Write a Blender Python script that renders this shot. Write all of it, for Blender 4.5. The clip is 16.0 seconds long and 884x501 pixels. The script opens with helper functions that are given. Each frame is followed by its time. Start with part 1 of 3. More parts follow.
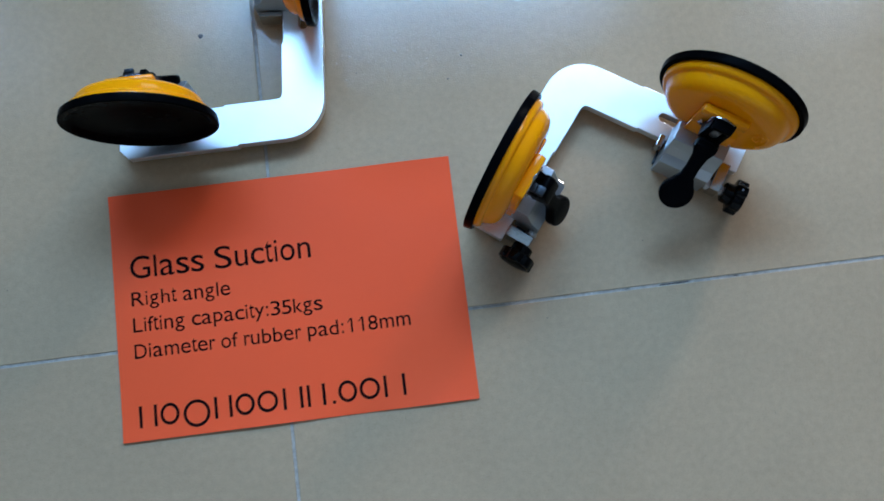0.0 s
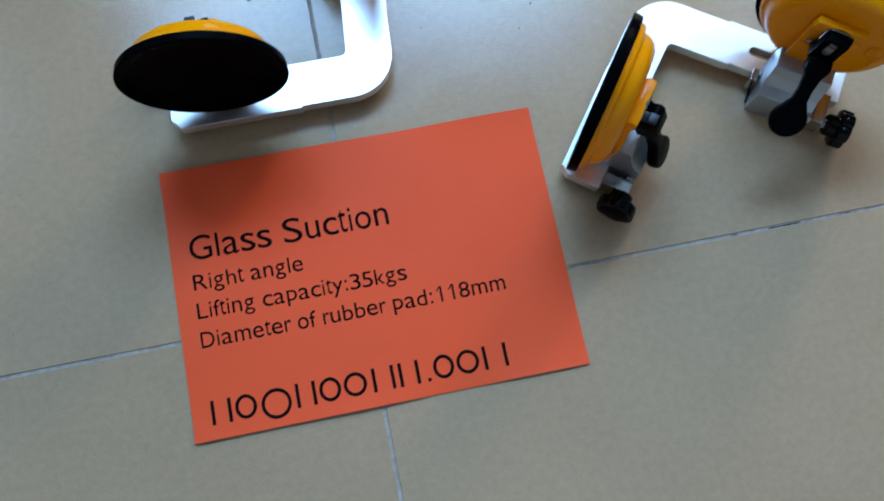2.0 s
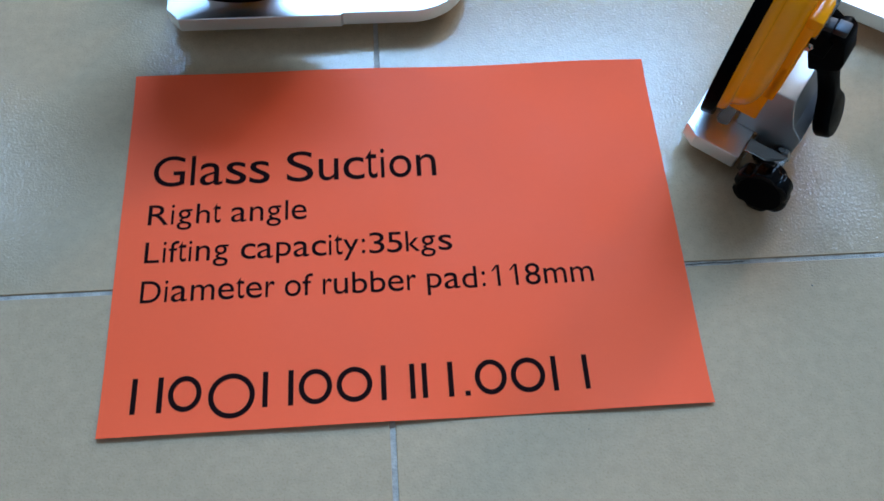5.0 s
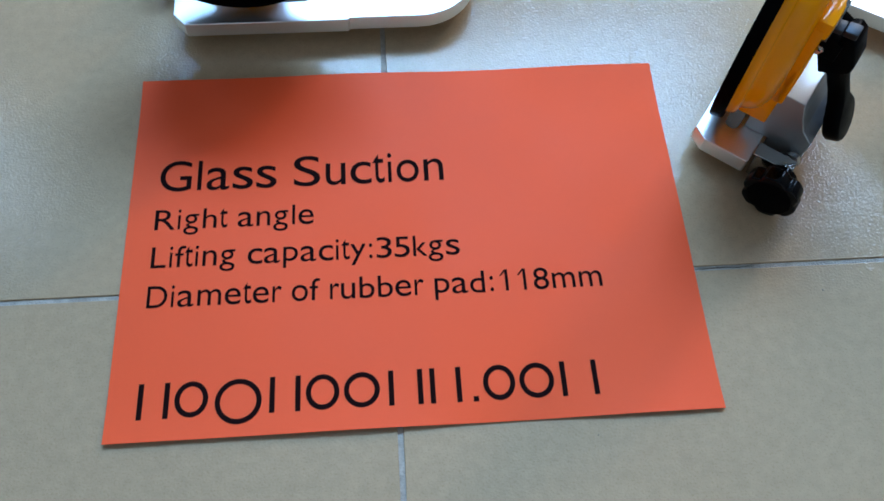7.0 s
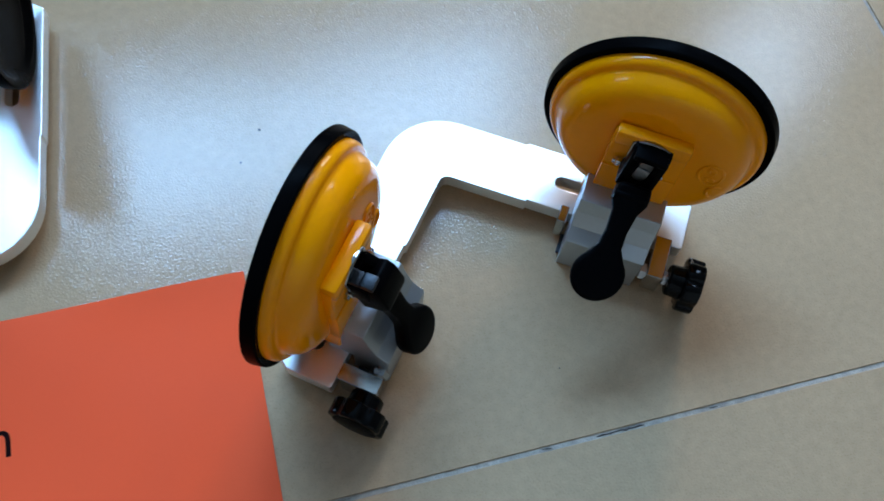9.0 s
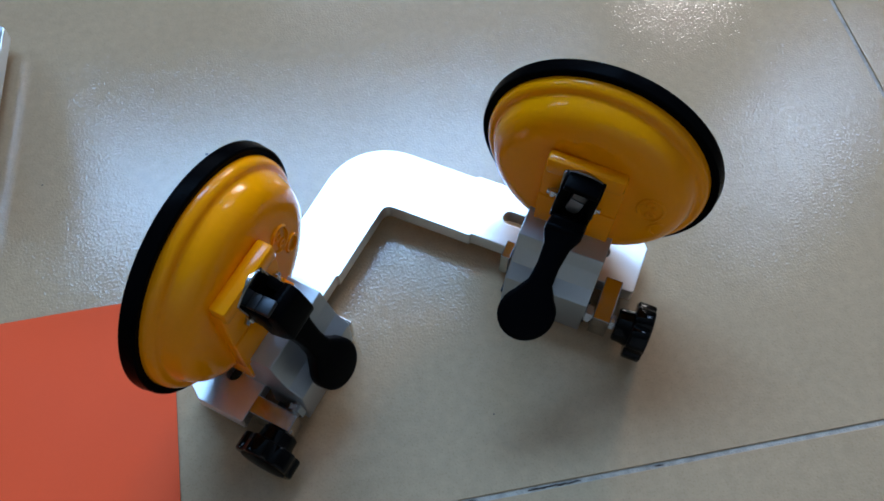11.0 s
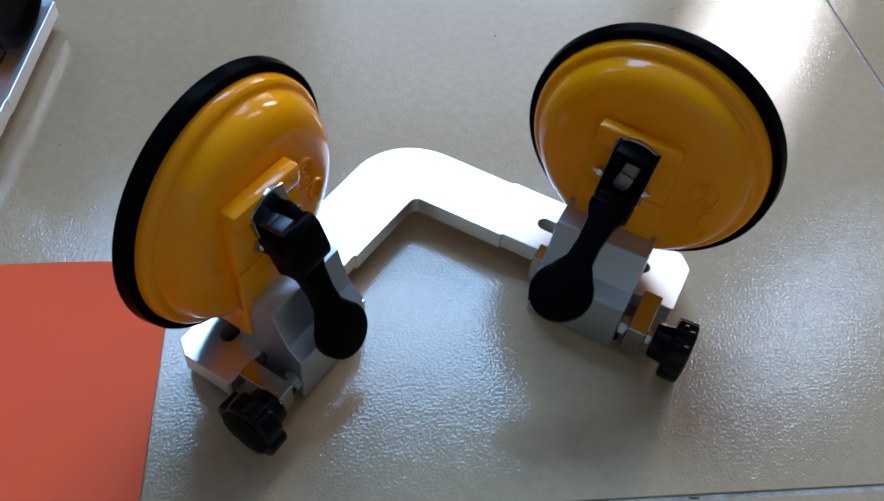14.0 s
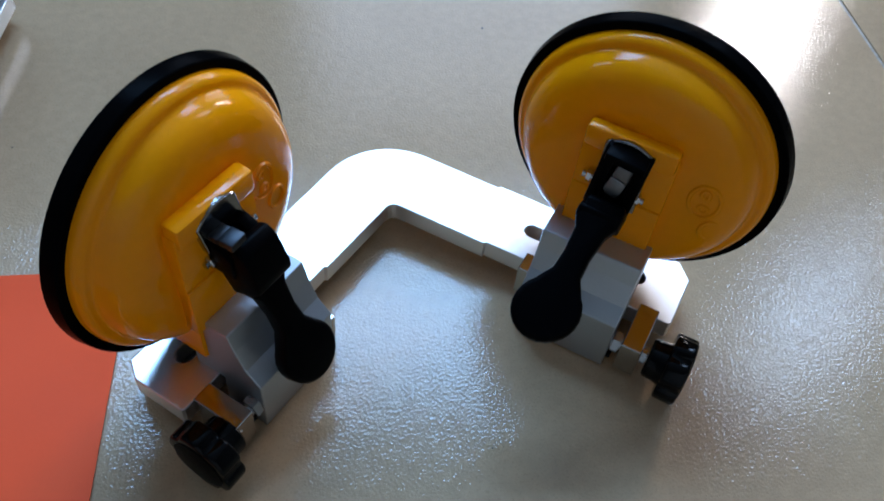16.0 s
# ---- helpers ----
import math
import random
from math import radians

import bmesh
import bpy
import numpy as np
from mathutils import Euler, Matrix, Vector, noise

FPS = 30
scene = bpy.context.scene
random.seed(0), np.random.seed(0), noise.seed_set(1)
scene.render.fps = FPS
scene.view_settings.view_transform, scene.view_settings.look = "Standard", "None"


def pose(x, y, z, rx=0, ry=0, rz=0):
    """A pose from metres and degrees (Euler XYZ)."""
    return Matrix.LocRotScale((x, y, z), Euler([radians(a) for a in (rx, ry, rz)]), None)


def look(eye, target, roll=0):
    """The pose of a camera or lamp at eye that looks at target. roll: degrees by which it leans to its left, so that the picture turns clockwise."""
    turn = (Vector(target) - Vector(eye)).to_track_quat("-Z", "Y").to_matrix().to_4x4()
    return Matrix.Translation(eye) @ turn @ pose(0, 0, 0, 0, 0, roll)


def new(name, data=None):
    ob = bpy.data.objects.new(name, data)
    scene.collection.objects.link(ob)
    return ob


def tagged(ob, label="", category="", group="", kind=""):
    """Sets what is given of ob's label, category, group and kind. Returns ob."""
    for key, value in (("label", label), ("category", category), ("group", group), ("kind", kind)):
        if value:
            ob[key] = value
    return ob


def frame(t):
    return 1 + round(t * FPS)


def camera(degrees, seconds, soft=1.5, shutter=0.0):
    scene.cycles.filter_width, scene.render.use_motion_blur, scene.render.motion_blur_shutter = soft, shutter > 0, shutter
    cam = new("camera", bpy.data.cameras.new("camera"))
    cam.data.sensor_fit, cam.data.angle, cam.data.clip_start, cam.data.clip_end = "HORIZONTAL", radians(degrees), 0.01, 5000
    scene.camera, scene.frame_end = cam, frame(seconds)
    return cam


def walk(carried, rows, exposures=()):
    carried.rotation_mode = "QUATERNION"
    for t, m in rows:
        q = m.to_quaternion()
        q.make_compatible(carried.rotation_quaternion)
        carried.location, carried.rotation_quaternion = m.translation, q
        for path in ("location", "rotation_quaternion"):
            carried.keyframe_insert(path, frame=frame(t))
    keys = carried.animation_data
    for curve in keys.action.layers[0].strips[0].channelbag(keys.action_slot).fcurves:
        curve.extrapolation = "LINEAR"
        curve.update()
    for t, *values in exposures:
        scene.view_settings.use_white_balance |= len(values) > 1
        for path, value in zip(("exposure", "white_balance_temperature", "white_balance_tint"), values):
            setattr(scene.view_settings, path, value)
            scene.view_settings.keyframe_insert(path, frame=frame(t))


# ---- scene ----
import functools

cam = camera(56.3, 16.0, 1.6, 0.5)
PATH = [
    (0, (0.265, 0.019, 0.702), (0.311, 0.326, -1.273), 1.4),
    (0.5, (0.287, 0.026, 0.686), (0.313, 0.342, -1.288), -0.6),
    (1, (0.273, 0.022, 0.663), (0.329, 0.295, -1.317), 6.8),
    (1.5, (0.203, -0.006, 0.632), (0.391, 0.379, -1.322), 17.5),
    (2, (0.156, -0.030, 0.624), (0.309, 0.399, -1.323), 8.3),
    (2.5, (0.143, -0.042, 0.534), (0.331, 0.407, -1.406), 16.1),
    (3, (0.145, -0.059, 0.452), (0.348, 0.502, -1.457), 15.0),
    (3.5, (0.141, -0.083, 0.411), (0.267, 0.686, -1.431), 5.8),
    (4, (0.145, -0.094, 0.406), (0.297, 0.770, -1.391), 5.3),
    (4.5, (0.144, -0.098, 0.396), (0.273, 0.762, -1.405), 5.0),
    (7, (0.141, -0.099, 0.391), (0.252, 0.782, -1.401), 3.7),
    (7.5, (0.166, -0.092, 0.381), (0.313, 0.780, -1.413), 3.2),
    (8, (0.233, -0.054, 0.382), (0.491, 0.786, -1.414), 6.5),
    (8.5, (0.296, -0.022, 0.400), (0.641, 0.812, -1.385), 9.1),
    (9, (0.337, 0.013, 0.433), (0.639, 0.791, -1.385), 7.6),
    (9.2, (0.341, 0.023, 0.428), (0.680, 0.733, -1.411), 13.9),
    (11.3, (0.41, -0.007, 0.399), (0.551, 0.982, -1.334), -2.4),
    (11.5, (0.419, -0.011, 0.386), (0.528, 1.019, -1.325), -6.4),
    (12, (0.428, -0.027, 0.34), (0.618, 1.079, -1.316), 0.8),
    (12.5, (0.41, -0.041, 0.342), (0.685, 1.145, -1.245), 7.2),
    (13, (0.391, -0.058, 0.344), (0.676, 1.191, -1.191), 8.6),
    (13.5, (0.38, -0.062, 0.339), (0.646, 1.203, -1.188), 8.2),
    (14, (0.38, -0.057, 0.332), (0.621, 1.203, -1.203), 7.4),
    (14.5, (0.384, -0.053, 0.323), (0.6, 1.202, -1.219), 6.2),
    (15, (0.392, -0.038, 0.308), (0.614, 1.197, -1.249), 6.4),
    (15.5, (0.395, -0.033, 0.304), (0.628, 1.193, -1.26), 6.6),
    (16, (0.395, -0.033, 0.313), (0.63, 1.219, -1.229), 7.0),
]
walk(cam, [(t, look(eye, target, roll)) for t, eye, target, roll in PATH],
     exposures=[(0.0, 0.04, 6100, 14), (1.5, 0.02, 6350, 16), (2.5, 0.12, 6400, 15), (3.5, 0.30, 5900, 14), (4.5, 0.34, 6000, 14), (7.4, 0.34, 6400, 14), (8.5, 0.20, 6150, 13), (9.0, 0.11, 6430, 13), (11.3, -0.15, 6400, 17), (13.0, -0.15, 6330, 17), (15.0, -0.13, 6290, 16.5), (16.0, -0.09, 6300, 17)])

# ---- light: daylight through the windows of one wall, two openings added as fill ----
world = bpy.data.worlds.new("sky")
scene.world = world
world.use_nodes = True
wn = world.node_tree.nodes
sky = wn.new("ShaderNodeTexSky")
sky.sky_type, sky.sun_disc = "NISHITA", False
sky.sun_elevation, sky.sun_rotation = radians(50), radians(150)
wn["Background"].inputs["Strength"].default_value = 0.12
world.node_tree.links.new(sky.outputs["Color"], wn["Background"].inputs["Color"])

WALL_Y = 1.40


def window_light(name, x0, x1, z0, z1, radiance, colour):
    lamp = bpy.data.lights.new(name, "AREA")
    lamp.shape, lamp.size, lamp.size_y = "RECTANGLE", x1 - x0, z1 - z0
    lamp.energy = radiance * math.pi * (x1 - x0) * (z1 - z0)
    lamp.color = colour
    ob = new(name, lamp)
    ob.matrix_world = pose((x0 + x1) / 2, WALL_Y + 0.05, (z0 + z1) / 2, -90, 0, 0)
    return ob


WIN_UP = (-0.41, 1.12, 1.38, 2.30)
WIN_SIDE = (1.74, 2.16, 1.50, 2.42)
# Opening with no known window behind it, added to brighten the left floor.
FILL_WEST = (-1.80, -1.05, 1.30, 2.30)
# Dim low pane added to lift the far floor; not a known window.
FILL_BASE = (0.30, 1.04, 0.40, 1.06)
WIN_LOW = (1.17, 1.45, 0.56, 1.06)
window_light("window_daylight", *WIN_UP, 23.0, (0.305, 0.605, 1.0))
window_light("window_daylight", *WIN_SIDE, 20.0, (0.45, 0.68, 0.98))
window_light("window_daylight", *FILL_WEST, 7.0, (0.42, 0.67, 1.0))
window_light("window_daylight", *FILL_BASE, 4.0, (0.62, 0.77, 0.95))
window_light("window_daylight", *WIN_LOW, 40.0, (1.0, 0.97, 0.93))
BACK_Y = -2.2

# ---- materials ----


def material(name, colour, rough=0.5, metal=0.0, vary=0.08, grain=400.0, stain=12.0, bump=0.05, bump_size=600.0, coat=0.0, gloss=0.5, rough_vary=0.06, speck=0.0, per_object=0.0, coat_rough=0.08, ior=1.5, wave=0.0, wave_size=60.0, bump_detail=2):
    m = bpy.data.materials.new(name)
    m.use_nodes = True
    n, l = m.node_tree.nodes, m.node_tree.links
    b = n["Principled BSDF"]
    b.inputs["Metallic"].default_value = metal
    b.inputs["Specular IOR Level"].default_value = gloss
    b.inputs["Coat Weight"].default_value = coat
    b.inputs["Coat Roughness"].default_value = coat_rough
    b.inputs["IOR"].default_value = ior
    tc = n.new("ShaderNodeTexCoord")

    def tex(size, detail, rough_=0.6):
        t = n.new("ShaderNodeTexNoise")
        t.inputs["Scale"].default_value, t.inputs["Detail"].default_value, t.inputs["Roughness"].default_value = size, detail, rough_
        l.new(tc.outputs["Object"], t.inputs["Vector"])
        return t

    fine, broad = tex(grain, 4), tex(stain, 3)
    add = n.new("ShaderNodeMath")
    add.operation = "ADD"
    l.new(fine.outputs["Fac"], add.inputs[0])
    l.new(broad.outputs["Fac"], add.inputs[1])
    mp = n.new("ShaderNodeMapRange")
    mp.inputs["From Min"].default_value, mp.inputs["From Max"].default_value = 0.6, 1.4
    mp.inputs["To Min"].default_value, mp.inputs["To Max"].default_value = 1 - vary, 1 + vary
    l.new(add.outputs[0], mp.inputs["Value"])
    mul = n.new("ShaderNodeMix")
    mul.data_type, mul.blend_type = "RGBA", "MULTIPLY"
    mul.inputs["Factor"].default_value = 1
    mul.inputs["A"].default_value = (*colour, 1)
    l.new(mp.outputs["Result"], mul.inputs["B"])
    out = mul.outputs["Result"]
    if speck:
        sp = tex(speck, 2, 0.5)
        ramp = n.new("ShaderNodeValToRGB")
        ramp.color_ramp.elements[0].position, ramp.color_ramp.elements[1].position = 0.34, 0.44
        ramp.color_ramp.elements[0].color, ramp.color_ramp.elements[1].color = (0.90, 0.88, 0.86, 1), (1, 1, 1, 1)
        l.new(sp.outputs["Fac"], ramp.inputs["Fac"])
        m2 = n.new("ShaderNodeMix")
        m2.data_type, m2.blend_type = "RGBA", "MULTIPLY"
        m2.inputs["Factor"].default_value = 1
        l.new(out, m2.inputs["A"])
        l.new(ramp.outputs["Color"], m2.inputs["B"])
        out = m2.outputs["Result"]
    if per_object:
        info = n.new("ShaderNodeObjectInfo")
        mr = n.new("ShaderNodeMapRange")
        mr.inputs["To Min"].default_value, mr.inputs["To Max"].default_value = 1 - per_object, 1 + per_object
        l.new(info.outputs["Random"], mr.inputs["Value"])
        m3 = n.new("ShaderNodeMix")
        m3.data_type, m3.blend_type = "RGBA", "MULTIPLY"
        m3.inputs["Factor"].default_value = 1
        l.new(out, m3.inputs["A"])
        l.new(mr.outputs["Result"], m3.inputs["B"])
        out = m3.outputs["Result"]
    l.new(out, b.inputs["Base Color"])
    rr = n.new("ShaderNodeMapRange")
    rr.inputs["From Min"].default_value, rr.inputs["From Max"].default_value = 0.3, 0.7
    rr.inputs["To Min"].default_value, rr.inputs["To Max"].default_value = max(0.02, rough - rough_vary), rough + rough_vary
    l.new(broad.outputs["Fac"], rr.inputs["Value"])
    l.new(rr.outputs["Result"], b.inputs["Roughness"])
    if bump:
        bt = tex(bump_size, bump_detail, 0.5)
        bn = n.new("ShaderNodeBump")
        bn.inputs["Strength"].default_value, bn.inputs["Distance"].default_value = bump, 0.001
        l.new(bt.outputs["Fac"], bn.inputs["Height"])
        if wave:
            wt = tex(wave_size, 1, 0.5)
            wb = n.new("ShaderNodeBump")
            wb.inputs["Strength"].default_value, wb.inputs["Distance"].default_value = wave, 0.001
            l.new(wt.outputs["Fac"], wb.inputs["Height"])
            l.new(wb.outputs["Normal"], bn.inputs["Normal"])
        l.new(bn.outputs["Normal"], b.inputs["Normal"])
        l.new(bn.outputs["Normal"], b.inputs["Coat Normal"])
    return m


M_TILE = material("glazed_tile", (0.470, 0.316, 0.185), 0.045, vary=0.12, grain=170, stain=6, bump=0.145, bump_size=720, bump_detail=1, wave=0.07, wave_size=80, gloss=0.36, coat=0.04, coat_rough=0.32, speck=950, per_object=0.02, rough_vary=0.01)
M_GROUT = material("grout", (0.43, 0.365, 0.30), 0.9, gloss=0.2, vary=0.45, grain=160, stain=14, bump=0.5, bump_size=900)
M_PAPER = material("orange_paper", (0.98, 0.096, 0.020), 0.64, gloss=0.30, vary=0.03, grain=1500, stain=8, bump=0.06, bump_size=2500)
M_INK = material("black_print", (0.012, 0.004, 0.004), 0.9, gloss=0.04, vary=0.10, grain=900, bump=0)
M_ALU = material("machined_aluminium", (0.88, 0.89, 0.90), 0.38, 1.0, vary=0.03, grain=800, stain=25, bump=0.03, bump_size=1500)
M_BLOCK = material("anodised_aluminium", (0.465, 0.505, 0.54), 0.43, 0.9, vary=0.04, grain=900, stain=30, bump=0.05, bump_size=1800)
M_YELLOW = material("yellow_enamel", (0.98, 0.318, 0.0), 0.115, vary=0.03, grain=300, stain=15, bump=0.015, bump_size=200, gloss=0.5, ior=1.30, rough_vary=0.02)
M_RUBBER = material("black_rubber", (0.0018, 0.0018, 0.002), 0.24, ior=1.07, gloss=0.18, vary=0.15, grain=600, stain=25, bump=0.06, bump_size=1200)
M_PLASTIC = material("black_plastic", (0.0012, 0.0012, 0.0016), 0.36, ior=1.10, gloss=0.5, vary=0.12, grain=500, stain=40, bump=0.06, bump_size=2500)
M_GLOSS = material("black_bakelite", (0.0012, 0.0012, 0.0016), 0.13, ior=1.24, gloss=0.5, vary=0.10, grain=500, stain=40, bump=0.02, bump_size=1500)
M_CHROME = material("chromed_steel", (0.50, 0.49, 0.47), 0.15, 1.0, vary=0.04, grain=500, stain=60, bump=0.02, bump_size=900)
M_STEEL = material("zinc_steel", (0.42, 0.43, 0.44), 0.30, 1.0, vary=0.08, grain=900, stain=60, bump=0.05, bump_size=1500)
# Steel darkened by colour to stand for shade in gaps and on folded links.
M_SHADED = material("shaded_steel", (0.050, 0.053, 0.058), 0.42, 1.0, vary=0.10, grain=900, stain=60, bump=0.05, bump_size=1500)
M_PLATE = material("hinge_steel", (0.27, 0.265, 0.255), 0.11, 1.0, vary=0.10, grain=900, stain=60, bump=0.05, bump_size=1500)
M_CAM = material("cam_steel", (0.23, 0.235, 0.24), 0.50, 1.0, vary=0.10, grain=900, stain=60, bump=0.05, bump_size=1500)
M_NUT = material("bright_nut_steel", (0.55, 0.545, 0.53), 0.14, 1.0, vary=0.10, grain=900, stain=60, bump=0.04, bump_size=1500)
# Unseen walls and ceiling are kept dark to hold fill off the floor.
M_WALL = material("wall_paint", (0.20, 0.175, 0.15), 0.85, vary=0.03, grain=200, stain=2, bump=0.1, bump_size=300)
# Pale colour makes the unseen south wall a reflector that fills the cups.
M_BOUNCE = material("bounce_fill_paint", (0.72, 0.59, 0.47), 0.85, vary=0.03, grain=200, stain=2, bump=0.1, bump_size=300)
M_CEIL = material("ceiling_paint", (0.22, 0.20, 0.175), 0.9, vary=0.02, grain=150, stain=2, bump=0.1, bump_size=200)
M_FRAME = material("window_frame_paint", (0.70, 0.71, 0.72), 0.4, vary=0.03, grain=200, stain=6, bump=0.02)
M_GRIT = material("dark_grit", (0.09, 0.078, 0.068), 0.8, vary=0.3, grain=2000, bump=0)

# ---- mesh helpers ----


def finish(bm, name, mat, parent=None, smooth=True, angle=0.6):
    bmesh.ops.recalc_face_normals(bm, faces=bm.faces[:])
    me = bpy.data.meshes.new(name)
    for f in bm.faces:
        f.smooth = smooth
    for e in bm.edges:
        if len(e.link_faces) == 2:
            e.smooth = e.calc_face_angle(0) < angle
    bm.to_mesh(me)
    bm.free()
    me.materials.append(mat)
    ob = new(name, me)
    ob.parent = parent
    return ob


def part(name, bm, mat, parent, label="", angle=0.6):
    ob = finish(bm, name, mat, parent, angle >= 0, angle)
    return tagged(ob, label) if label else ob


def prism(pts, lo, hi, place, bevel=0.0, seg=2):
    """A polygon swept from lo to hi; place turns (u, v, w) into a point."""
    bm = bmesh.new()
    low = [bm.verts.new(place(u, v, lo)) for u, v in pts]
    top = [bm.verts.new(place(u, v, hi)) for u, v in pts]
    bm.faces.new(low[::-1])
    bm.faces.new(top)
    for i in range(len(pts)):
        j = (i + 1) % len(pts)
        bm.faces.new((low[i], low[j], top[j], top[i]))
    bmesh.ops.recalc_face_normals(bm, faces=bm.faces[:])
    if bevel:
        sharp = [e for e in bm.edges if e.calc_face_angle(0) > 0.5]
        bmesh.ops.bevel(bm, geom=sharp, offset=bevel, segments=seg, profile=0.5, affect="EDGES", clamp_overlap=True)
    return bm


def lathe(profile, place, seg=96):
    """Turns (radius, height) pairs round an axis; radius 0 closes the end."""
    bm = bmesh.new()
    rings = []
    for r, h in profile:
        if r < 1e-6:
            rings.append([bm.verts.new(place(0, 0, h))])
        else:
            rings.append([bm.verts.new(place(r * math.cos(2 * math.pi * k / seg), r * math.sin(2 * math.pi * k / seg), h)) for k in range(seg)])
    for A, B in zip(rings, rings[1:]):
        for k in range(seg):
            j = (k + 1) % seg
            if len(A) == 1:
                bm.faces.new((A[0], B[k], B[j]))
            elif len(B) == 1:
                bm.faces.new((A[k], A[j], B[0]))
            else:
                bm.faces.new((A[k], A[j], B[j], B[k]))
    return bm


def box(lo, hi, place, bevel=0.0):
    pts = [(lo[0], lo[1]), (hi[0], lo[1]), (hi[0], hi[1]), (lo[0], hi[1])]
    return prism(pts, lo[2], hi[2], place, bevel)


plain = lambda u, v, w: (u, v, w)

# ---- unseen room round the floor, added to shape the light ----
ROOM = (-1.9, 2.5, BACK_Y, WALL_Y)
HIGH = 2.6


def wall_box(name, lo, hi, mat=None):
    return tagged(finish(box(lo, hi, plain), name, mat or M_WALL, None, False), kind="structure")


x0, x1, y0, y1 = ROOM
wall_box("wall_west", (x0 - 0.15, y0, -0.05), (x0, y1, HIGH))
wall_box("wall_east", (x1, y0, -0.05), (x1 + 0.15, y1, HIGH))
wall_box("ceiling", (x0 - 0.15, y0 - 0.15, HIGH), (x1 + 0.15, y1 + 0.15, HIGH + 0.12), M_CEIL)


def window_wall(name, ya, yb, openings, mat):
    """A wall with its window openings, in one mesh."""
    xs = sorted({x0 - 0.15, x1 + 0.15} | {x for w in openings for x in w[:2]})
    zs = sorted({-0.05, HIGH} | {z for w in openings for z in w[2:]})

    def hole(x, z):
        return any(w[0] < x < w[1] and w[2] < z < w[3] for w in openings)

    bm = bmesh.new()
    verts = {}

    def v(x, y, z):
        k = (round(x, 4), round(y, 4), round(z, 4))
        if k not in verts:
            verts[k] = bm.verts.new(k)
        return verts[k]

    solid = {(i, j): not hole((xs[i] + xs[i + 1]) / 2, (zs[j] + zs[j + 1]) / 2) for i in range(len(xs) - 1) for j in range(len(zs) - 1)}
    for (i, j), full in solid.items():
        if not full:
            continue
        a, b, c, d = xs[i], xs[i + 1], zs[j], zs[j + 1]
        bm.faces.new((v(a, ya, c), v(b, ya, c), v(b, ya, d), v(a, ya, d)))
        bm.faces.new((v(a, yb, c), v(b, yb, c), v(b, yb, d), v(a, yb, d)))
        for (di, dj, p, q) in ((-1, 0, (a, c), (a, d)), (1, 0, (b, c), (b, d)), (0, -1, (a, c), (b, c)), (0, 1, (a, d), (b, d))):
            if not solid.get((i + di, j + dj), False):
                bm.faces.new((v(p[0], ya, p[1]), v(q[0], ya, q[1]), v(q[0], yb, q[1]), v(p[0], yb, p[1])))
    return tagged(finish(bm, name, mat, None, False), kind="structure")


window_wall("wall_north", WALL_Y, WALL_Y + 0.15, (WIN_UP, FILL_WEST, FILL_BASE, WIN_LOW, WIN_SIDE), M_WALL)
# Unseen reflector wall that throws fill on the cups' fronts.
window_wall("wall_south", BACK_Y, BACK_Y - 0.15, (), M_BOUNCE)


def window(name, a, b, c, d, bars):
    root = tagged(new(name), kind="structure")
    t, y = 0.035, WALL_Y + 0.01
    put = lambda nm, lo, hi: part(nm, box(lo, hi, plain, 0.003), M_FRAME, root)
    put("window_frame", (a, y, c), (a + t, y + 0.03, d))
    put("window_frame", (b - t, y, c), (b, y + 0.03, d))
    put("window_frame", (a + t, y, c), (b - t, y + 0.03, c + t))
    put("window_frame", (a + t, y, d - t), (b - t, y + 0.03, d))
    for k in range(bars):
        x = a + (b - a) * (k + 1) / (bars + 1)
        put("window_bar", (x - 0.015, y + 0.002, c + t), (x + 0.015, y + 0.028, d - t))


window("window_1", *WIN_UP, 1)
window("window_2", *WIN_LOW, 0)
window("window_3", *WIN_SIDE, 0)
# Frame of the added low fill pane.
window("fill_window_4", *FILL_BASE, 0)
# Frame of the added west fill opening.
window("fill_window_5", *FILL_WEST, 0)


# ---- the sheet of orange paper and its print ----
PW, PH = 0.297, 0.210


def paper_z(x, y):
    """Height of the sheet: nearly flat, lifted a little along its edges."""
    edge = max(0.0, 1 - min(y, PH - y) / 0.03)
    wave = 0.5 + 0.5 * math.sin(x * 38 + 0.6) * math.cos(x * 11 + 1.0)
    return 0.0006 + 0.0022 * edge * edge * wave + 0.0003 * math.sin(x * 17 + y * 21)


def sheet_of_paper():
    bm = bmesh.new()
    nx, ny = 66, 46
    g = [[[bm.verts.new((PW * i / nx, PH * j / ny, paper_z(PW * i / nx, PH * j / ny) + dz)) for j in range(ny + 1)] for i in range(nx + 1)] for dz in (0, 0.00025)]
    for i in range(nx):
        for j in range(ny):
            for s in (0, 1):
                bm.faces.new((g[s][i][j], g[s][i + 1][j], g[s][i + 1][j + 1], g[s][i][j + 1]))
    for i in range(nx):
        for j in (0, ny):
            bm.faces.new((g[0][i][j], g[0][i + 1][j], g[1][i + 1][j], g[1][i][j]))
    for j in range(ny):
        for i in (0, nx):
            bm.faces.new((g[0][i][j], g[0][i][j + 1], g[1][i][j + 1], g[1][i][j]))
    ob = finish(bm, "paper_sheet", M_PAPER)
    return tagged(ob, "bright orange paper sheet with black print, lying on the tiles", "paper sheet")


paper = sheet_of_paper()


